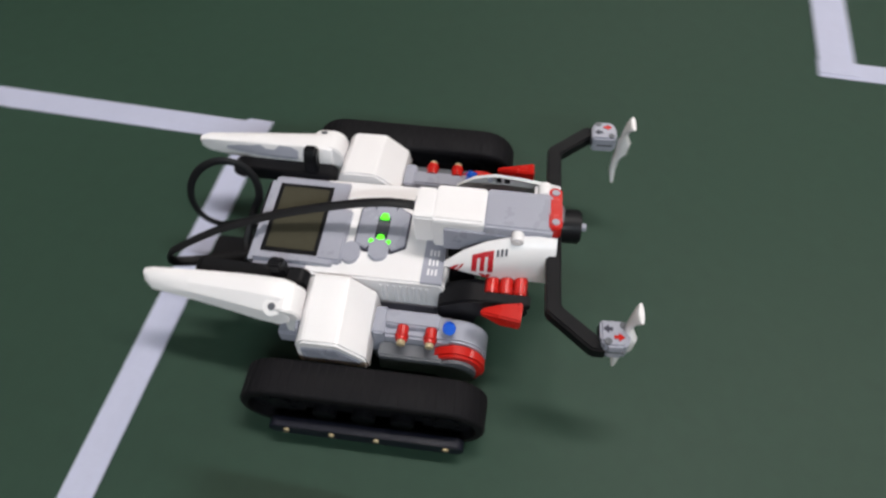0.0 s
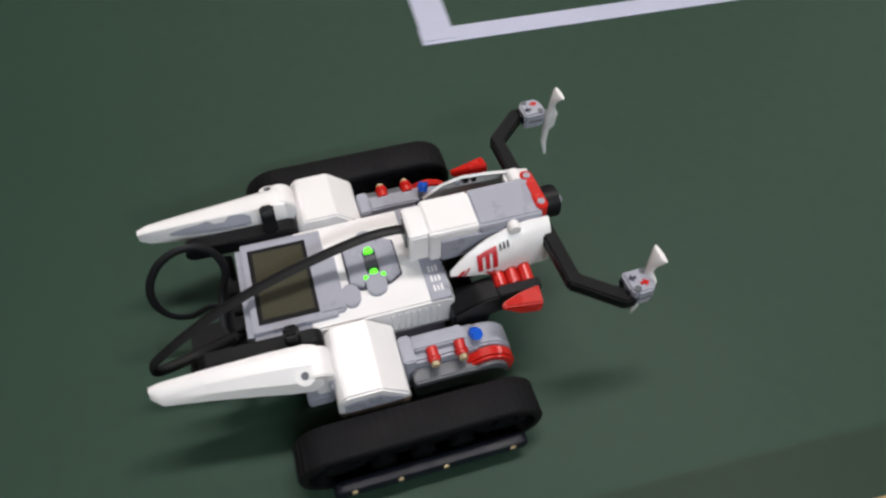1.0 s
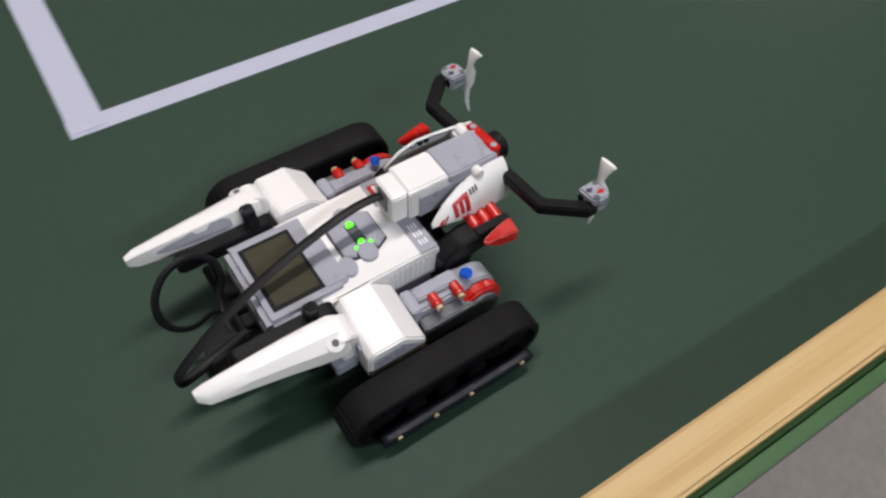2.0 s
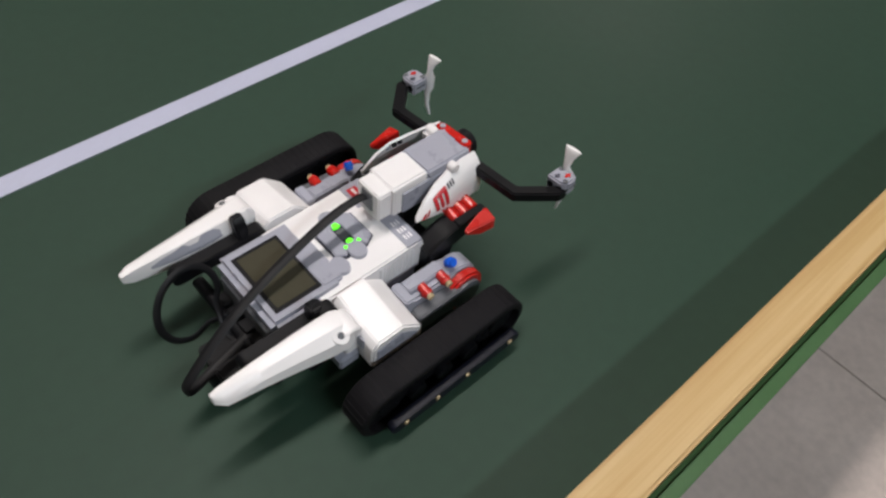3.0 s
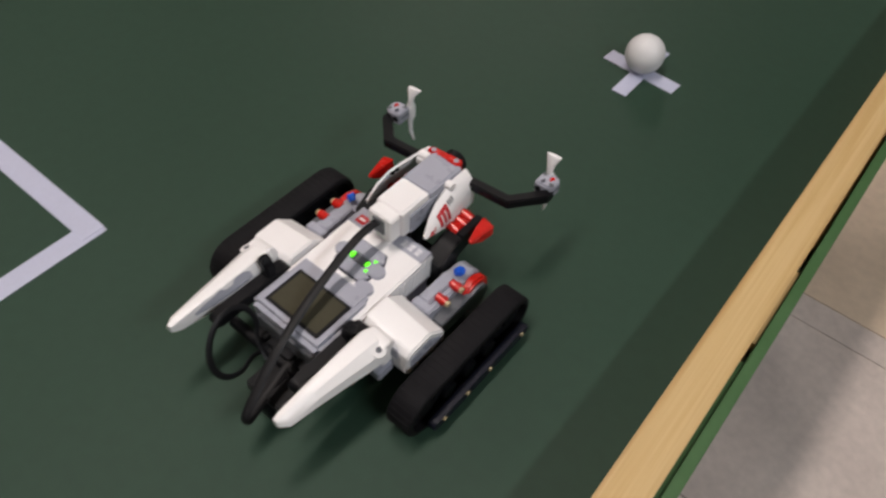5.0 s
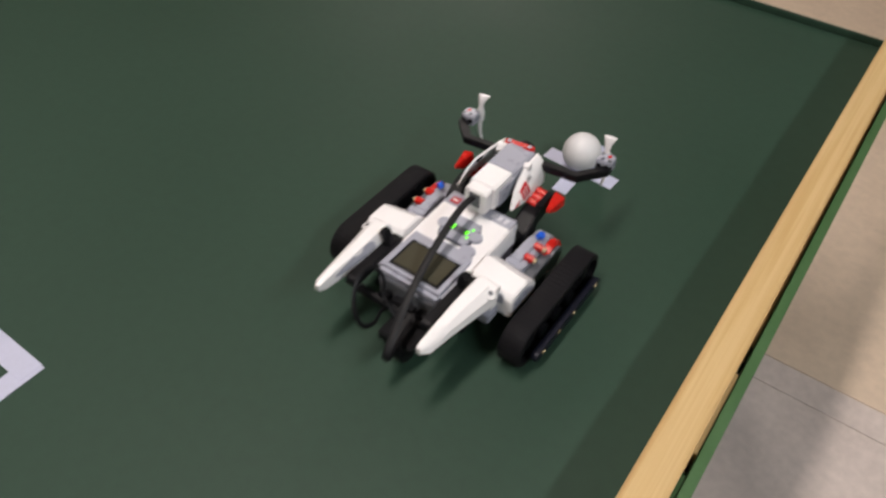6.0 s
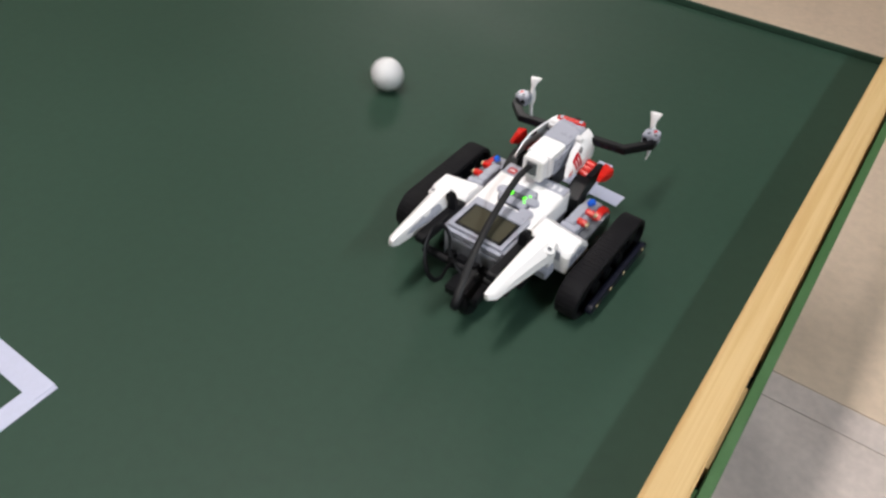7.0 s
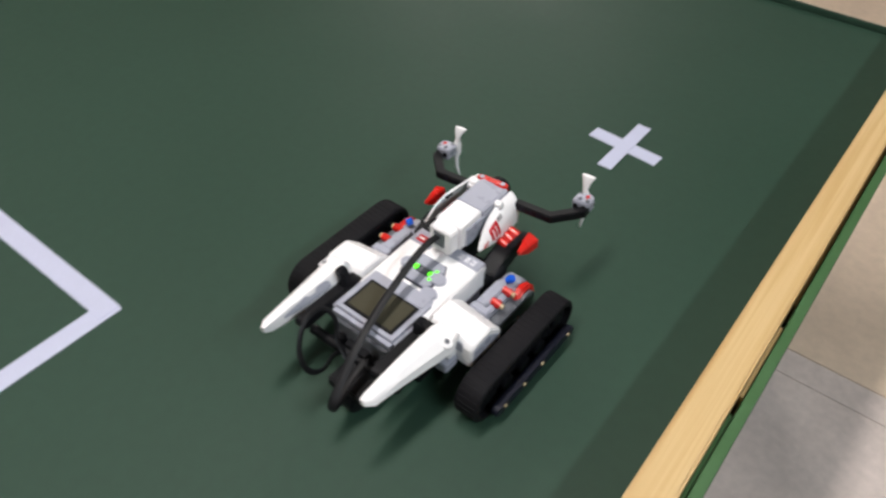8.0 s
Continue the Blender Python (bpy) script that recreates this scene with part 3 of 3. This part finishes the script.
part("rear_axle", made(cyl, (-0.046, -0.034, 0.026), (0.046, -0.034, 0.026), 0.0042, n=14), MAT_BLACK, robot, smooth=True)
part("rear_wheel", made(cyl, (0.012, -0.052, 0.0125), (0.024, -0.052, 0.0125), 0.0122, n=26), MAT_BLACK, robot, "small black rear roller", bevel=0.0015, smooth=True)
part("rear_strut", made(box, -0.004, 0.030, -0.060, -0.022, 0.016, 0.026), MAT_BLACK, robot, bevel=0.0015)

# head motor
bm = bmesh.new()
prism(bm, [(-0.0095, 0.0625), (-0.0108, 0.0650), (-0.0108, 0.0850), (-0.0092, 0.0866), (0.0092, 0.0866), (0.0108, 0.0850), (0.0108, 0.0650), (0.0095, 0.0625)], "y", 0.0690, 0.0800)
prism(bm, [(-0.0118, 0.0620), (-0.0132, 0.0650), (-0.0132, 0.0850), (-0.0112, 0.0872), (0.0112, 0.0872), (0.0132, 0.0850), (0.0132, 0.0650), (0.0118, 0.0620)], "y", 0.0798, 0.1075)
head = part("head_motor", bm, MAT_WHITE, robot, "white rear half of the head motor", bevel=0.0010)
bm = bmesh.new()
prism(bm, [(-0.0135, 0.0600), (-0.0140, 0.0640), (-0.0140, 0.0845), (-0.0122, 0.0866), (0.0122, 0.0866), (0.0140, 0.0845), (0.0140, 0.0640), (0.0135, 0.0600)], "y", 0.1076, 0.1440)
part("motor_front", bm, MAT_GREY, head, "light grey front half of the head motor", bevel=0.0010)
for sx in (1, -1):
    part("motor_cheek", made(box, sx * 0.0134 - 0.0012, sx * 0.0134 + 0.0012, 0.0860, 0.1300, 0.0640, 0.0815), MAT_DGREY if sx < 0 else MAT_GREY, head, "grey recessed side", bevel=0.0004)
part("cable_port", made(box, -0.0058, 0.0048, 0.0682, 0.0700, 0.0690, 0.0830), MAT_DGREY, head, "dark cable port", bevel=0.0003)
part("motor_spindle", made(cyl, (-0.004, 0.1441, 0.0740), (-0.004, 0.1500, 0.0740), 0.0090, n=24), MAT_DGREY, head, smooth=True)
part("neck", made(box, -0.0120, 0.0120, 0.0880, 0.1180, 0.0385, 0.0618), MAT_BLACK, robot, "black neck support", bevel=0.001)

# printed marks on the right head panel


def panel_point(y, t):
    """A point of the head panel's outer skin."""
    x, z = panel_arc(y, t)
    return Vector((x, y, z))


def panel_patch(bm, y0, y1, t0, t1, slope=0.0):
    n, rows = 4, []
    for j in range(n + 1):
        row = []
        for i in range(n + 1):
            t = t0 + (t1 - t0) * j / n
            y = y0 + (y1 - y0) * i / n + slope * (t - t0)
            p = panel_point(y, t)
            row.append(bm.verts.new(p + Vector((0.0007, 0, 0.0006))))
        rows.append(row)
    for a, b in zip(rows, rows[1:]):
        for i in range(n):
            bm.faces.new((a[i], a[i + 1], b[i + 1], b[i]))


bm = bmesh.new()
for y0, y1, t0, t1 in ((0.1030, 0.1145, 0.20, 0.33), (0.1030, 0.1058, 0.33, 0.80), (0.1075, 0.1099, 0.33, 0.76), (0.1116, 0.1145, 0.33, 0.78)):
    panel_patch(bm, y0, y1, t0, t1)
panel_patch(bm, 0.1070, 0.1096, 0.86, 0.985, 0.016)
panel_patch(bm, 0.1116, 0.1138, 0.86, 0.985, -0.012)
panel_patch(bm, 0.0935, 0.0962, 0.45, 0.95, -0.008)
panel_patch(bm, 0.0975, 0.0988, 0.45, 0.95, -0.008)
part("red_marking", bm, MAT_REDINK, shells[1], "red printed shapes and stripes")
bm = bmesh.new()
for k in range(3):
    panel_patch(bm, 0.1160 + 0.0022 * k, 0.1171 + 0.0022 * k, 0.20, 0.36)
part("dark_marking", bm, MAT_INK, shells[1], "dark printed bars")

# cables
bm = bmesh.new()
sweep(bm, [(-0.0010, 0.0720, 0.0775), (-0.0020, 0.0640, 0.0790), (-0.0010, 0.0450, 0.0790), (0.0030, 0.0150, 0.0745), (0.0080, -0.0150, 0.0680), (0.0140, -0.0450, 0.0580), (0.0200, -0.0700, 0.0450), (0.0220, -0.0800, 0.0360), (0.0200, -0.0770, 0.0270), (0.0140, -0.0560, 0.0250), (0.0100, -0.0300, 0.0300)], 0.0033, 0.0012)
part("flat_cable", bm, MAT_CABLE, robot, "black flat cable from head to brick", smooth=True)
bm = bmesh.new()
LOOP = [(-0.012, -0.027, 0.030), (-0.010, -0.036, 0.029)]
for k in range(11):
    a = -2.0 + 2 * math.pi * 0.92 * k / 10
    u, v = 0.0195 * math.cos(a), 0.0236 * math.sin(a)
    LOOP.append((-0.0160 + 0.15 * u - 0.30 * v, -0.0525 - 1.06 * u + 0.08 * v, 0.0525 + 0.95 * v))
LOOP += [(0.002, -0.040, 0.026), (0.012, -0.034, 0.026)]
sweep(bm, LOOP, 0.0011, 0.0024)
part("looped_cable", bm, MAT_CABLE, robot, "black cable in a loop", smooth=True)

# kicker bar: turns about the head motor's axis
PIVOT = (-0.0025, 0.1448, 0.0716)
bm = bmesh.new()
prism(bm, [(-0.0588, -0.0035), (0.0588, -0.0035), (0.0795, 0.0190), (0.0795, 0.0265), (0.0745, 0.0265), (0.0550, 0.0045), (-0.0550, 0.0045), (-0.0745, 0.0265), (-0.0795, 0.0265), (-0.0795, 0.0190)], "z", -0.0038, 0.0038)
kicker = part("kicker_bar", bm, MAT_BLACK, robot, "black angled kicker bar with white blades", bevel=0.0010)
for k in range(-6, 7):
    if abs(k) > 1:
        part("bar_hole", made(cyl, (k * 0.008, -0.00365, 0), (k * 0.008, -0.0030, 0), 0.0025, n=12), MAT_NAVY, kicker, "round hole in the bar")
bm = made(prism, [(0.0115 + 0.0036 * math.cos(a), 0.0036 * math.sin(a)) if abs(a) <= math.pi / 2 else (-0.0115 + 0.0036 * math.cos(a), 0.0036 * math.sin(a)) for a in [-math.pi + 2 * math.pi * (k + 0.5) / 20 for k in range(20)]], "z", 0.0070, 0.0155)
plate = part("red_plate", bm, MAT_RED, kicker, "red plate with two axle ends", bevel=0.0008, smooth=True)
for sx in (1, -1):
    part("axle_end", made(cyl, (sx * 0.0105, 0, 0.0154), (sx * 0.0105, 0, 0.0161), 0.0021, n=10), MAT_GREY, kicker, "grey axle end")
part("hub_block", made(cyl, (0, 0.0030, 0.001), (0, 0.0150, 0.001), 0.0095, n=24), MAT_BLACK, kicker, "black round hub", bevel=0.0012)
part("hub_axle", made(cyl, (0, 0.0150, 0.001), (0, 0.0180, 0.001), 0.0022, n=12), MAT_GREY, kicker)
for sx in (1, -1):
    def side_add(name, bm, mat, parent, label="", bevel=0.0, smooth=False):
        return part(name, mirrored(bm, sx), mat, parent, label, bevel, smooth)
    bm = bmesh.new()
    prism(bm, [(0.0645, 0.0225), (0.0760, 0.0225), (0.0796, 0.0255), (0.0796, 0.0340), (0.0760, 0.0370), (0.0660, 0.0370), (0.0645, 0.0350)], "z", -0.0026, 0.0086)
    block = side_add("end_block", bm, MAT_GREY, kicker, "grey end block with printed arrows", bevel=0.0012)
    for hx, hy, hr in ((0.0672, 0.0337, 0.0019), (0.0768, 0.0262, 0.0019)):
        side_add("block_hole", made(cyl, (hx, hy, 0.0080), (hx, hy, 0.00885), hr, n=14), MAT_DGREY, block, "dark round hole")
    for hx in (0.0680, 0.0752):
        side_add("block_hole", made(cyl, (hx, 0.0232, 0.0030), (hx, 0.0221, 0.0030), 0.0024, n=14), MAT_BLACK, block, "dark round hole")
    side_add("block_groove", made(box, 0.0642, 0.0799, 0.0255, 0.0345, 0.0024, 0.0036), MAT_DGREY, block, "dark groove around the block")
    side_add("arrow_red", made(prism, [(0.0735, 0.0290), (0.0752, 0.0290), (0.0752, 0.0312), (0.0768, 0.0312), (0.0744, 0.0342), (0.0719, 0.0312), (0.0735, 0.0312)], "z", 0.0083, 0.0090), MAT_RED, block, "red printed arrow")
    side_add("arrow_dark", made(prism, [(0.0690, 0.0286), (0.0707, 0.0286), (0.0707, 0.0266), (0.0722, 0.0266), (0.0698, 0.0240), (0.0675, 0.0266), (0.0690, 0.0266)], "z", 0.0083, 0.0090), MAT_INK, block, "dark printed arrow")
    bm = bmesh.new()
    fin, lift = (0.0002, 0.0025) if sx > 0 else (-0.0032, 0.0)
    bx, by = (0.0705, 0.0360) if sx > 0 else (0.0680, 0.0410)
    loft(bm, [[(bx + cx + wx * math.cos(2 * math.pi * k / 12), by + cy + wy * math.sin(2 * math.pi * k / 12), z) for k in range(12)] for z, cx, cy, wx, wy in
              ((-0.0285, -0.0026, -0.0012, 0.0008, 0.0010), (-0.0190, -0.0006, -0.0022, 0.0017, 0.0020), (-0.0095, 0.0, -0.0015, 0.0022, 0.0024), (-0.0050, 0.0, 0.0005, 0.0036, 0.0038), (0.0035, 0.0, 0.0010, 0.0040, 0.0042),
               (0.0070, -0.0006, 0.0008, 0.0030, 0.0026), (0.0110, -0.0014, 0.0, 0.0024, 0.0019), (0.0160 + 0.6 * lift, -0.0012 + 0.2 * fin, 0.0008, 0.0036, 0.0017), (0.0200 + lift, -0.0008 + 0.6 * fin, 0.0022, 0.0056, 0.0016), (0.0218 + lift, -0.0006 + fin, 0.0032, 0.0064, 0.0013))])
    side_add("blade", bm, MAT_WHITE, kicker, "small curved white blade", bevel=0.0005, smooth=True)


# ---- movement ----
def drive_at(t, rows):
    for (a, xa, ya, ha), (b, xb, yb, hb) in zip(rows, rows[1:]):
        if t <= b:
            f = (t - a) / (b - a)
            return ya + f * (yb - ya)
    return rows[-1][2]


def motions():
    drive = [(0, 0.2457, -0.9859, 3.34), (0.5, 0.2446, -0.8948, 3.12), (1, 0.2416, -0.7857, 2.49), (1.5, 0.2292, -0.6904, 0.68), (1.7, 0.2287, -0.6398, 1.34), (2.8, 0.2186, -0.4352, 0.30), (3, 0.2166, -0.3931, 0.09),
             (3.5, 0.2161, -0.2904, 0.42), (4, 0.2120, -0.1794, -0.06), (4.2, 0.2098, -0.1367, -0.59), (5.3, 0.2076, 0.0906, -0.71), (5.5, 0.2083, 0.1263, -0.38), (6, 0.2080, 0.2349, -0.24), (6.5, 0.2065, 0.3312, -1.08),
             (6.75, 0.2060, 0.3360, -1.3), (7, 0.2055, 0.3180, -1.57), (7.5, 0.2059, 0.2223, -0.59), (8, 0.2067, 0.1076, -0.70)]
    walk(robot, [(t, pose(x, y, 0, 0, 0, h)) for t, x, y, h in drive])
    # the bar makes one full turn as it kicks
    kick = [(0, 0), (6.5, 0), (6.55, 45), (6.6, 100), (6.65, 139), (6.7, 182), (6.75, 236), (6.8, 291), (6.85, 334), (6.9, 357), (6.95, 360), (8, 360)]
    walk(kicker, [(t, pose(*PIVOT, 0, 0, 2.0) @ Matrix.Rotation(radians(a - 4.5), 4, "Y")) for t, a in kick])
    roll = [(0, 0.2245, 0.482), (6.56, 0.2245, 0.482), (6.62, 0.168, 0.466), (6.7, 0.103, 0.460), (6.8, 0.039, 0.473), (6.9, -0.010, 0.484), (7.0, -0.060, 0.501), (7.1, -0.101, 0.512), (7.3, -0.182, 0.542), (7.5, -0.263, 0.575), (7.75, -0.36, 0.613), (8.0, -0.45, 0.648)]
    spun, rows, last = 0.0, [], roll[0]
    for t, x, y in roll:
        spun += math.hypot(x - last[1], y - last[2]) / BALL_R
        rows.append((t, Matrix.Translation((x, y, BALL_R + 0.0012)) @ Matrix.Rotation(-min(spun, 1e9) * 0.45, 4, "Y")))
        last = (t, x, y)
    walk(ball, rows)
    y0 = drive[0][2]
    for sp, x, yc in SPROCKETS:
        walk(sp, [(k / 10, pose(x, yc, TREAD_Z) @ Matrix.Rotation(-(drive_at(k / 10, drive) - y0) / 0.0205, 4, "X")) for k in range(81)])


motions()
